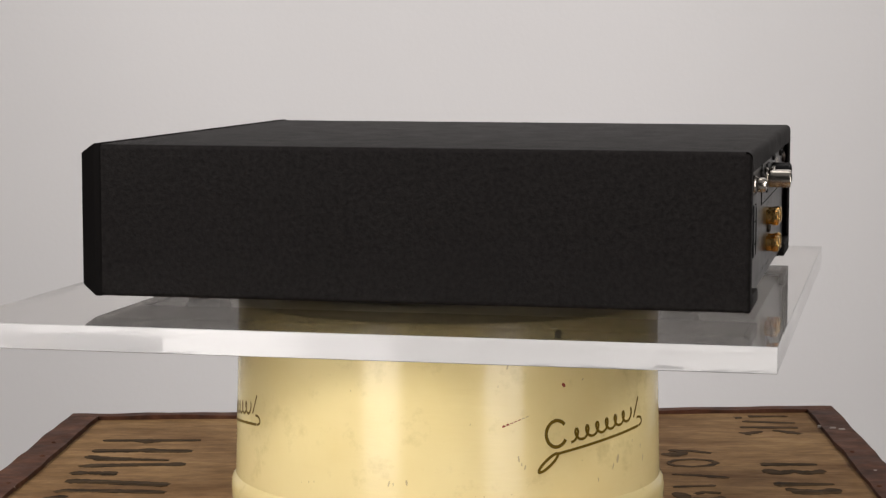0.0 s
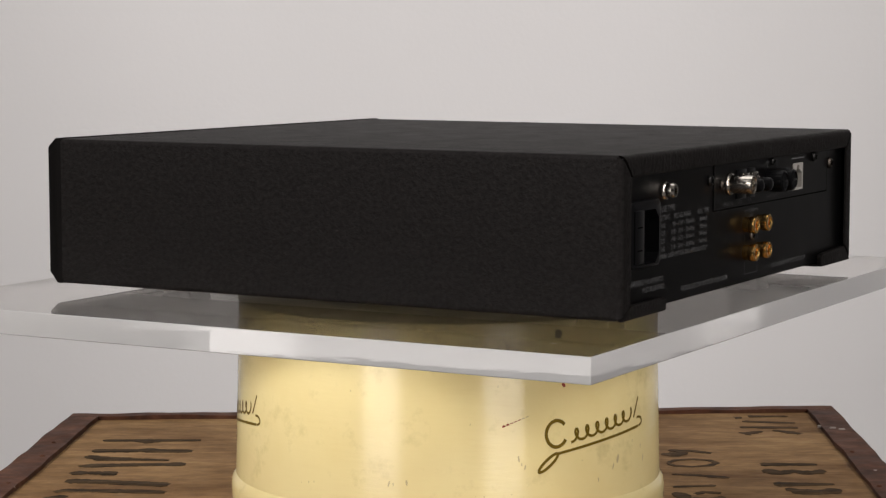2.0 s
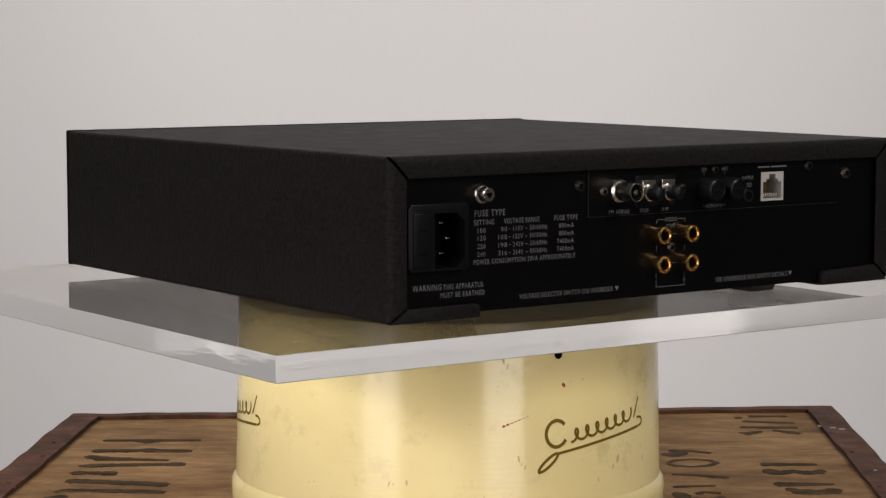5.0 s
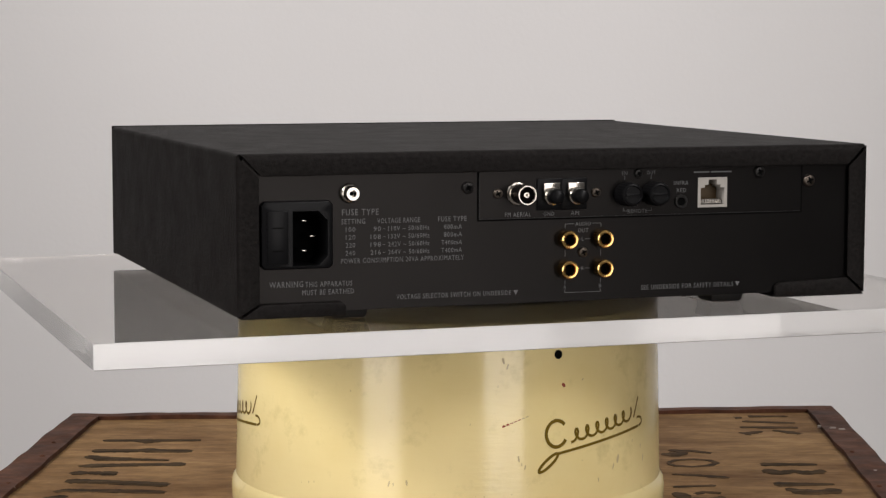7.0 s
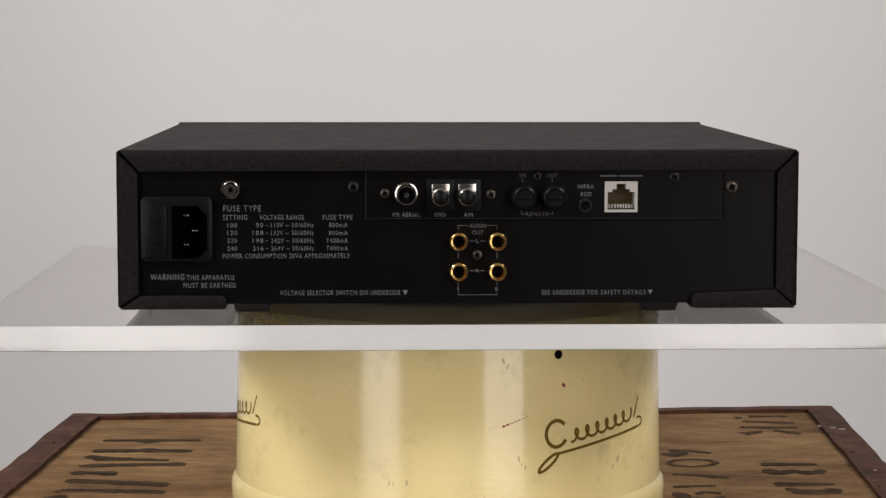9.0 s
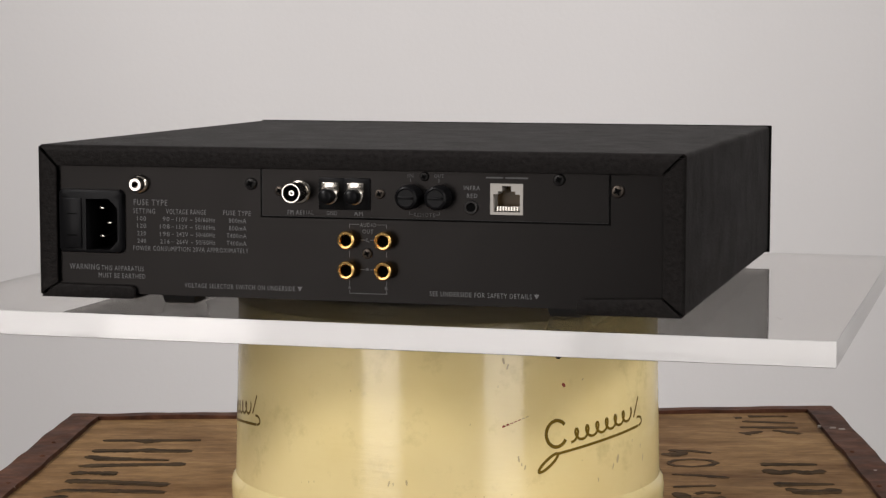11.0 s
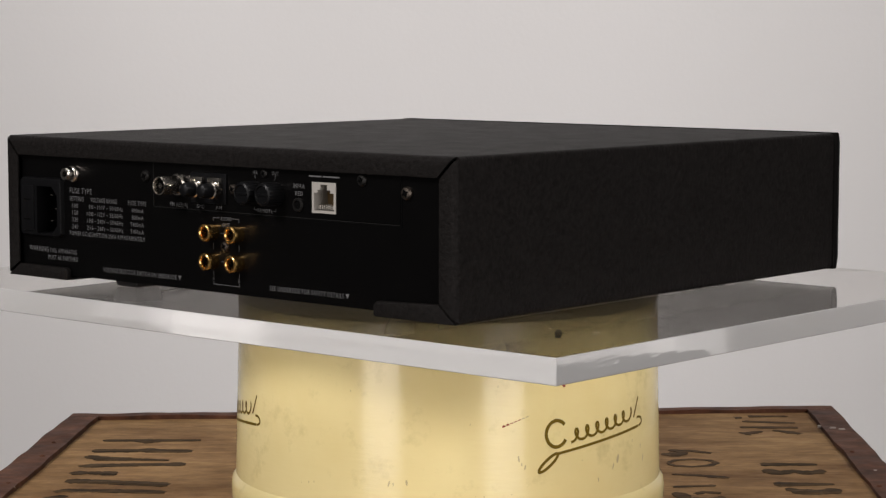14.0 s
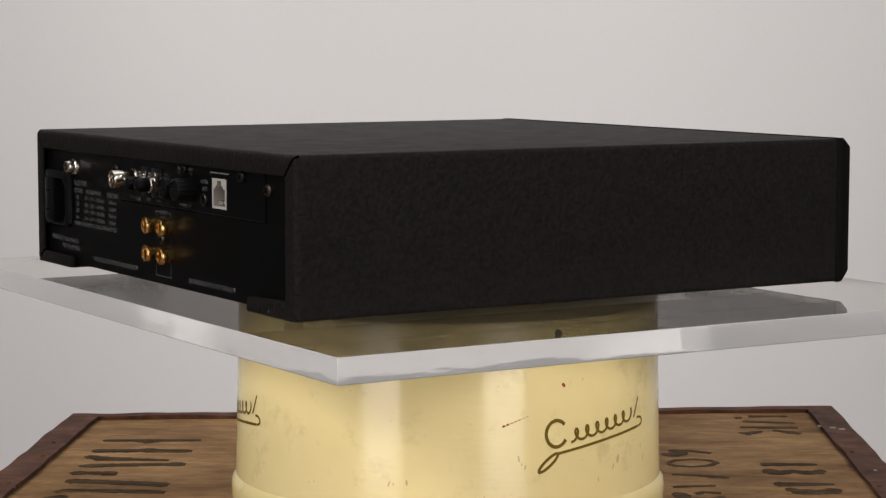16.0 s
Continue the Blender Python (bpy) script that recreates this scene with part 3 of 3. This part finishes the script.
def aerial_socket(x, z, parent):
    bm = rear_lathe([(0.0057, 0.0), (0.0057, 0.0016), (0.0053, 0.0022), (0.0047, 0.0024), (0.0047, 0.0130), (0.0045, 0.0139), (0.0040, 0.0139), (0.0038, 0.0135), (0.0038, 0.003), (0, 0.003)], x, z, 36)
    s = part("aerial_socket", bm, CHROME, parent, "nickel-plated coaxial aerial socket")
    part("insulator", rear_lathe([(0.00375, 0.0031), (0.00375, 0.0105), (0, 0.0105)], x, z, 24), DEEP, s)
    part("centre_pin", rear_lathe([(0.0013, 0.0104), (0.0013, 0.0128), (0.0007, 0.0128), (0.0006, 0.011), (0, 0.011)], x, z, 16), CHROME, s)
    return s


def screw_terminal(x, z, parent):
    s = part("screw_terminal", box((x - 0.0066, FACE - 0.0014, z - 0.0078), (x + 0.0066, FACE + 0.0002, z + 0.0074), 0.0005), PLASTIC, parent, "black screw terminal with nickel clamp")
    bm = prism([(x - 0.0042, z + 0.0008), (x + 0.0042, z + 0.0008), (x + 0.0042, z + 0.0054), (x - 0.0042, z + 0.0054)], FACE - 0.0040, FACE - 0.0013, 0.0003)
    part("clamp_tab", bm, CHROME, s, "bright nickel tab")
    part("collar", rear_lathe([(0.0042, 0.0015), (0.0042, 0.0055), (0.0036, 0.0060), (0, 0.0060)], x, z - 0.0008, 24), CHROME, s)
    bm = rear_lathe([(0.0033, 0.0058), (0.0036, 0.0066), (0.0036, 0.0105), (0.0031, 0.0122), (0.0018, 0.0130), (0, 0.0132)], x, z - 0.0008, 24)
    part("thumb_screw", bm, PLASTIC, s, "black thumb screw")
    return s


def dust_cap(x, z, parent):
    bm = bmesh.new()
    place = back_place(x, z)
    rings = []
    for r, h in ((0.0058, 0.0), (0.0058, 0.0085), (0.0054, 0.0100), (0.0044, 0.0105), (0.0040, 0.0098), (0.0, 0.0098)):
        if r == 0:
            rings.append([bm.verts.new(place @ Vector((0, 0, h)))])
            continue
        rings.append([bm.verts.new(place @ Vector(((r - (0.00022 if i % 2 and r > 0.005 else 0)) * math.cos(2 * math.pi * i / 48), (r - (0.00022 if i % 2 and r > 0.005 else 0)) * math.sin(2 * math.pi * i / 48), h))) for i in range(48)])
    for a, b in zip(rings, rings[1:]):
        for i in range(48):
            j = (i + 1) % 48
            bm.faces.new(list(dict.fromkeys((a[i % len(a)], a[j % len(a)], b[j % len(b)], b[i % len(b)]))))
    cap = part("dust_cap", bm, PLASTIC, parent, "black ribbed round dust cap")
    part("grip_bar", box((x - 0.0036, FACE - 0.0104, z - 0.0006), (x + 0.0036, FACE - 0.0096, z + 0.0006), 0.0002), PLASTIC, cap)
    return cap


def modular_socket(parent):
    x0, x1, z0, z1 = 0.0682, 0.0838, 0.0508, 0.0654
    cx, y = (x0 + x1) / 2, FACE - 0.0008
    bm = bmesh.new()
    # the frame, with a stepped keyhole opening
    a, b, lo, hi = x0 + 0.0014, x1 - 0.0014, z0 + 0.0012, z1 - 0.0011
    inner = [(a, lo), (b, lo), (b, z1 - 0.0050), (cx + 0.0042, z1 - 0.0050), (cx + 0.0042, z1 - 0.0036), (cx + 0.0022, z1 - 0.0036), (cx + 0.0022, hi),
             (cx - 0.0022, hi), (cx - 0.0022, z1 - 0.0036), (cx - 0.0042, z1 - 0.0036), (cx - 0.0042, z1 - 0.0050), (a, z1 - 0.0050)]
    outer = [(x0, z0), (x1, z0), (x1, z1 - 0.0045), (x1, z1 - 0.0025), (x1, z1), (cx + 0.0045, z1), (cx + 0.0022, z1), (cx - 0.0022, z1), (cx - 0.0045, z1), (x0, z1), (x0, z1 - 0.0025), (x0, z1 - 0.0045)]
    loops = [[bm.verts.new((px, py, pz)) for px, pz in pts] for pts, py in ((outer, FACE + 0.011), (outer, y), (inner, y), (inner, FACE + 0.011))]
    for p, q in zip(loops, loops[1:] + loops[:1]):
        for k in range(12):
            bm.faces.new((p[k], p[(k + 1) % 12], q[(k + 1) % 12], q[k]))
    s = part("modular_socket", bm, WHITE, parent, "white modular data socket")
    part("socket_inside", box((x0 + 0.0014, FACE + 0.0085, z0 + 0.0012), (x1 - 0.0014, FACE + 0.011, z1 - 0.0011)), AMBER, s, "dark amber inside of the socket")
    rail = part("contact_rail", box((x0 + 0.0020, FACE + 0.0015, z0 + 0.0017), (x1 - 0.0020, FACE + 0.0060, z0 + 0.0036), 0.0002), WHITE, s)
    for i in range(8):
        xx = x0 + 0.0031 + i * 0.00134
        part("contact", box((xx - 0.00025, FACE + 0.0012, z0 + 0.0018), (xx + 0.00025, FACE + 0.0030, z0 + 0.0038)), CHROME, rail)
    return s


def mains_inlet(parent):
    x0, x1, z0, z1 = -0.1506, -0.1166, 0.0276, 0.0588
    hx0, hx1, hz0, hz1 = -0.1359, -0.1192, 0.0291, 0.0542
    y = FACE - 0.0030
    # a rounded frame round a keyed opening
    def rim(inset):
        a, b, c, d, k = x0 + inset, x1 - inset, z0 + inset, z1 - inset, 0.0018
        return [(a, c + k), (a + k, c), (b - k, c), (b, c + k), (b, d - k), (b - k, d), (a + k, d), (a, d - k)]
    k = 0.0045
    hole = [(hx0, hz0 + k), (hx0, hz0), (hx1 - k, hz0), (hx1, hz0 + k), (hx1, hz1 - k), (hx1 - k, hz1), (hx0, hz1), (hx0, hz1 - k)]
    bm = bmesh.new()
    loops = [[bm.verts.new((px, py, pz)) for px, pz in pts] for pts, py in ((rim(0), FACE + 0.016), (rim(0), y + 0.0012), (rim(0.0004), y + 0.0004), (rim(0.0012), y), (hole, y), (hole, FACE + 0.016))]
    for p, q in zip(loops, loops[1:] + loops[:1]):
        for n in range(8):
            bm.faces.new((p[n], p[(n + 1) % 8], q[(n + 1) % 8], q[n]))
    inlet = part("mains_inlet", bm, PLASTIC, parent, "black mains inlet with fuse drawer")
    part("socket_back", box((hx0 - 0.001, FACE + 0.0160, hz0 - 0.001), (hx1 + 0.001, FACE + 0.0175, hz1 + 0.001)), DEEP, inlet)
    drawer = part("fuse_drawer", box((-0.1480, y - 0.0008, 0.0300), (-0.1380, y + 0.0004, 0.0545), 0.0004), PLASTIC, inlet)
    for z in (0.0362, 0.0468):
        part("finger_groove", box((-0.1455, y - 0.0010, z - 0.0003), (-0.1405, y - 0.0006, z + 0.0003)), DEEP, drawer)
    for x, z in ((-0.1293, 0.0494), (-0.1255, 0.0422), (-0.1293, 0.0356)):
        part("pin", box((x - 0.0012, FACE + 0.0015, z - 0.0003), (x + 0.0012, FACE + 0.0165, z + 0.0003), 0.0001), CHROME, inlet, "bright metal contact pin")
    return inlet


def radio_tuner():
    tuner = tagged(new("radio_tuner"), "flat black textured-metal radio tuner standing on a clear acrylic plate", "tuner")
    part("cover", sleeve(), BLACK, tuner, "textured black wrapped steel cover")
    part("chassis", box((-0.1582, FACE + 0.0023, 0.0076), (0.1582, 0.1400, 0.0088)), PANEL, tuner)
    # fascia: a slab with a chamfered front rim
    bm = bmesh.new()
    ring = [[bm.verts.new(v) for v in ((-x, y, z0), (x, y, z0), (x, y, z1), (-x, y, z1))] for x, y, z0, z1 in
            ((0.1612, 0.1407, 0.0052, 0.0810), (0.1612, 0.1443, 0.0052, 0.0810), (0.1572, 0.1524, 0.0104, 0.0760))]
    for a, b in zip(ring, ring[1:]):
        for i in range(4):
            bm.faces.new((a[i], a[(i + 1) % 4], b[(i + 1) % 4], b[i]))
    bm.faces.new(ring[0][::-1])
    bm.faces.new(ring[-1])
    bmesh.ops.bevel(bm, geom=list(bm.edges), offset=0.0005, segments=2, profile=0.5, affect="EDGES")
    part("fascia", bm, FASCIA, tuner, "smooth black fascia with chamfered rim")
    # lips folded round the rear edge, mitred at the corners
    g = 0.0005
    part("rear_lip", folded_lip([(-0.1606 + g, 0.0806), (0.1592 - g, 0.0806)], [(-0.1508 + g, 0.0703), (0.1492 - g, 0.0706)]), BLACK, tuner)
    part("rear_lip", folded_lip([(-0.1616, 0.0797), (-0.1616, 0.0063)], [(-0.1515, 0.0695), (-0.1515, 0.0128)]), BLACK, tuner)
    part("rear_lip", folded_lip([(0.1602, 0.0797), (0.1602, 0.0063)], [(0.1499, 0.0698), (0.1499, 0.0150)]), BLACK, tuner)
    part("rear_lip", prism([(-0.1606, 0.0053), (-0.1112, 0.0053), (-0.1106, 0.0063), (-0.1106, 0.0104), (-0.1126, 0.0118), (-0.1507, 0.0118)], REAR, REAR + BEND, 0.0006), BLACK, tuner)
    part("rear_lip", prism([(0.1592, 0.0053), (0.1495, 0.0140), (0.1119, 0.0126), (0.1099, 0.0108), (0.1099, 0.0063), (0.1105, 0.0053)], REAR, REAR + BEND, 0.0006), BLACK, tuner)
    # rear panel, in pieces round the openings for the inlet and the data socket
    bm = bmesh.new()
    for a, b, c, d in ((-0.1584, -0.1490, 0.0076, 0.0784), (-0.1490, -0.1170, 0.0076, 0.0280), (-0.1490, -0.1170, 0.0571, 0.0784), (-0.1170, 0.0688, 0.0076, 0.0784),
                       (0.0688, 0.0832, 0.0076, 0.0514), (0.0688, 0.0832, 0.0648, 0.0784), (0.0832, 0.1584, 0.0076, 0.0784)):
        add_box(bm, (a, FACE, c), (b, FACE + 0.0022, d))
    bmesh.ops.remove_doubles(bm, verts=bm.verts, dist=1e-6)
    panel = part("rear_panel", bm, PANEL, tuner, "satin black rear panel with grey printing")
    # the raised edge of the plug-in card: a thin proud plate
    bm = bmesh.new()
    for a, b, c, d in ((-0.0448, 0.0686, 0.0478, 0.0708), (0.0686, 0.0834, 0.0478, 0.0512), (0.0686, 0.0834, 0.0650, 0.0708), (0.0834, 0.1243, 0.0484, 0.0708)):
        add_box(bm, (a, FACE - 0.00045, c), (b, FACE - 0.00001, d))
    card = part("tuner_card", bm, PANEL, tuner, "black plug-in tuner card plate")
    seam = part("card_seam", box((-0.0456, FACE - 0.00028, 0.0469), (0.1251, FACE - 0.00002, 0.0477)), DEEP, tuner)
    part("card_seam", box((-0.0457, FACE - 0.0003, 0.0470), (-0.0449, FACE - 0.00002, 0.0708)), DEEP, tuner)
    part("card_seam", box((0.1244, FACE - 0.0003, 0.0470), (0.1251, FACE - 0.00002, 0.0708)), DEEP, tuner)

    # thin paler strips where the card's edges catch the light
    part("card_edge", box((-0.0449, FACE - 0.00055, 0.0478), (-0.0445, FACE - 0.0003, 0.0708)), EDGE_GLINT, tuner, "thin paler strip painting the glint on the card plate's edge")
    part("card_edge", box((-0.0445, FACE - 0.00055, 0.0477), (0.1240, FACE - 0.0003, 0.0480)), EDGE_GLINT, tuner, "thin paler strip painting the glint on the card plate's edge")
    mains_inlet(tuner)
    # earthing post
    post = part("earth_post", rear_lathe([(0.0047, 0), (0.0047, 0.0012), (0.0042, 0.0022), (0.0036, 0.0026), (0.0036, 0.0055), (0.0030, 0.0066), (0.0017, 0.0066), (0.0015, 0.0030), (0, 0.0030)], -0.1082, 0.0618, 30), CHROME, tuner, "nickel-plated earthing post")
    part("bore", rear_lathe([(0.0010, 0.0029), (0.0010, 0.0040), (0, 0.0040)], -0.1082, 0.0618, 16), DEEP, post)
    for x, z in ((-0.0009, 0.0374), (0.0174, 0.0374), (-0.0009, 0.0231), (0.0174, 0.0231)):
        phono_socket(x, z, tuner)
    aerial_socket(-0.0256, 0.0598, tuner)
    screw_terminal(-0.0094, 0.0592, tuner)
    screw_terminal(0.0031, 0.0592, tuner)
    dust_cap(0.0297, 0.0584, tuner)
    dust_cap(0.0440, 0.0584, tuner)
    modular_socket(tuner)
    jack = part("infra_red_jack", rear_lathe([(0.0034, 0), (0.0034, 0.0012), (0.0030, 0.0017), (0.0023, 0.0017), (0.0021, 0.0006), (0, 0.0006)], 0.0590, 0.0540, 24), DARK_STEEL, tuner, "small jack socket with dark metal ring")
    part("bore", rear_lathe([(0.00205, 0.0007), (0.00205, 0.0010), (0, 0.0010)], 0.0590, 0.0540, 16), DEEP, jack)
    for x, z, r, mat, label in ((-0.0357, 0.0599, 0.0024, STEEL, "dull steel screw"), (0.0144, 0.0594, 0.0024, STEEL, "dull steel screw"), (0.0363, 0.0680, 0.0022, DARK_STEEL, "blackened screw"),
                                (0.0080, 0.0308, 0.0025, STEEL, "dull steel screw"), (-0.0505, 0.0630, 0.0029, DARK_STEEL, "blackened screw"), (0.1285, 0.0628, 0.0031, STEEL, "dull steel screw"), (0.1010, 0.0676, 0.0028, DARK_STEEL, "blackened screw")):
        screw("screw", x, z, r, mat, tuner, FACE - (0.0004 if -0.045 < x < 0.124 and z > 0.048 else 0), label)
    # feet
    foot = part("foot", box((-0.0102, -0.0100, 0.0), (0.0102, 0.0100, 0.0080), 0.0012, 2, 0.80), RUBBER, tuner, "low black rubber foot")
    foot.location = (-0.1000, -0.1390, 0)
    for x, y in ((0.0985, -0.1390), (-0.1000, 0.1060), (0.0985, 0.1060)):
        again(foot, tuner, (x, y, 0))

    # printing
    for text, *field in (("FUSE TYPE", -111.7, 51.4, -94.0, 54.3), ("SETTING", -112.0, 47.4, -100.5, 49.8), ("VOLTAGE RANGE", -94.7, 47.4, -73.9, 49.8), ("FUSE TYPE", -65.0, 47.4, -50.9, 49.8),
                         ("100", -109.9, 43.8, -105.3, 46.0), ("120", -109.9, 40.2, -105.3, 42.4), ("220", -110.0, 36.5, -105.4, 38.7), ("240", -110.0, 32.8, -105.4, 35.0)):
        lettering(text, *field, panel)
    for k, (low, high, fuse) in enumerate((("90", "110V ~ 50/60Hz", "800mA"), ("108", "132V ~ 50/60Hz", "800mA"), ("198", "242V ~ 50/60Hz", "T400mA"), ("216", "264V ~ 50/60Hz", "T400mA"))):
        z = 43.8 - 3.66 * k
        lettering(low, -96.5 if k == 0 else -98.0, z, -93.0, z + 2.2, panel)
        rule(-91.9, z + 1.0, -90.9, z + 1.0, panel, 0.2)
        lettering(high, -89.4, z, -69.3, z + 2.2, panel)
        lettering(fuse, -62.1 if k < 2 else -63.4, z, -53.2, z + 2.2, panel)
    for text, *field in (("POWER CONSUMPTION 20VA APPROXIMATELY", -112.2, 29.2, -52.2, 31.5), ("WARNING", -146.3, 19.0, -130.3, 21.8), ("THIS APPARATUS", -129.3, 18.9, -106.8, 21.3), ("MUST BE EARTHED", -130.8, 15.2, -106.0, 17.6),
                         ("VOLTAGE SELECTOR SWITCH ON UNDERSIDE", -85.4, 11.6, -28.5, 13.9), ("SEE UNDERSIDE FOR SAFETY DETAILS", 38.7, 11.5, 88.1, 13.8), ("AUDIO", 4.2, 43.5, 12.2, 45.4), ("OUT", 5.5, 40.3, 10.9, 42.3),
                         ("L", 7.5, 36.3, 8.8, 38.0), ("R", 7.4, 22.3, 8.8, 23.9), ("A", -1.7, 13.5, -0.4, 15.2), ("B", 16.6, 13.5, 17.9, 15.2)):
        lettering(text, *field, panel)
    for text, *field in (("FM AERIAL", -31.9, 48.7, -18.8, 50.8), ("GND", -12.3, 48.8, -6.9, 50.7), ("AM", 1.5, 48.8, 5.8, 50.7), ("IN", 28.0, 67.4, 30.8, 69.2), ("OUT", 41.0, 67.4, 45.7, 69.2), ("REMOTE", 31.1, 49.0, 41.4, 50.8),
                         ("INFRA", 55.4, 62.0, 63.1, 64.0), ("RED", 56.9, 58.4, 61.9, 60.4)):
        lettering(text, *field, card, FACE - 0.00045)
    part("printed_bar", box((0.0660, FACE - 0.00055, 0.0677), (0.0742, FACE - 0.0004, 0.0684)), PRINT, card, "pale bar of printing too small to read")
    part("printed_bar", box((0.0752, FACE - 0.00055, 0.0677), (0.0862, FACE - 0.0004, 0.0684)), PRINT, card, "pale bar of printing too small to read")
    triangle(-27.3, -24.9, 11.5, 13.8, panel)
    triangle(89.2, 91.6, 11.6, 13.8, panel)
    for x0, z0, x1, z1 in ((-1.0, 44.6, 3.5, 44.6), (-1.0, 42.9, -1.0, 44.6), (12.9, 44.6, 17.4, 44.6), (17.4, 42.9, 17.4, 44.6), (4.4, 37.2, 6.8, 37.2), (9.5, 37.2, 11.7, 37.2), (4.4, 23.1, 6.8, 23.1), (9.5, 23.1, 11.7, 23.1),
                           (-1.0, 29.0, -1.0, 31.8), (17.4, 29.0, 17.4, 31.8), (-1.0, 11.6, 17.4, 11.6), (-1.0, 11.6, -1.0, 12.9), (17.4, 11.6, 17.4, 12.9), (-1.0, 15.8, -1.0, 17.8), (17.4, 15.8, 17.4, 17.8)):
        rule(x0, z0, x1, z1, panel)
    for x0, z0, x1, z1 in ((28.9, 50.0, 30.7, 50.0), (28.9, 50.0, 28.9, 51.4), (41.8, 50.0, 43.6, 50.0), (43.6, 50.0, 43.6, 51.4), (29.4, 65.3, 29.4, 66.9), (43.3, 65.3, 43.3, 66.9)):
        rule(x0, z0, x1, z1, card, 0.22, FACE - 0.00045)
    return tuner


tuner = radio_tuner()


# ---- the turning ----
def heading(t):
    """Degrees of the plate and tuner about the axis, t seconds from the start."""
    return 77.81 - 8.325 * t - 0.01202 * t * t


def motions():
    rows = [(0.5 * k, pose(0, 0, 0, 0, 0, heading(0.5 * k))) for k in range(33)]
    walk(plate, rows)
    walk(tuner, rows)


motions()
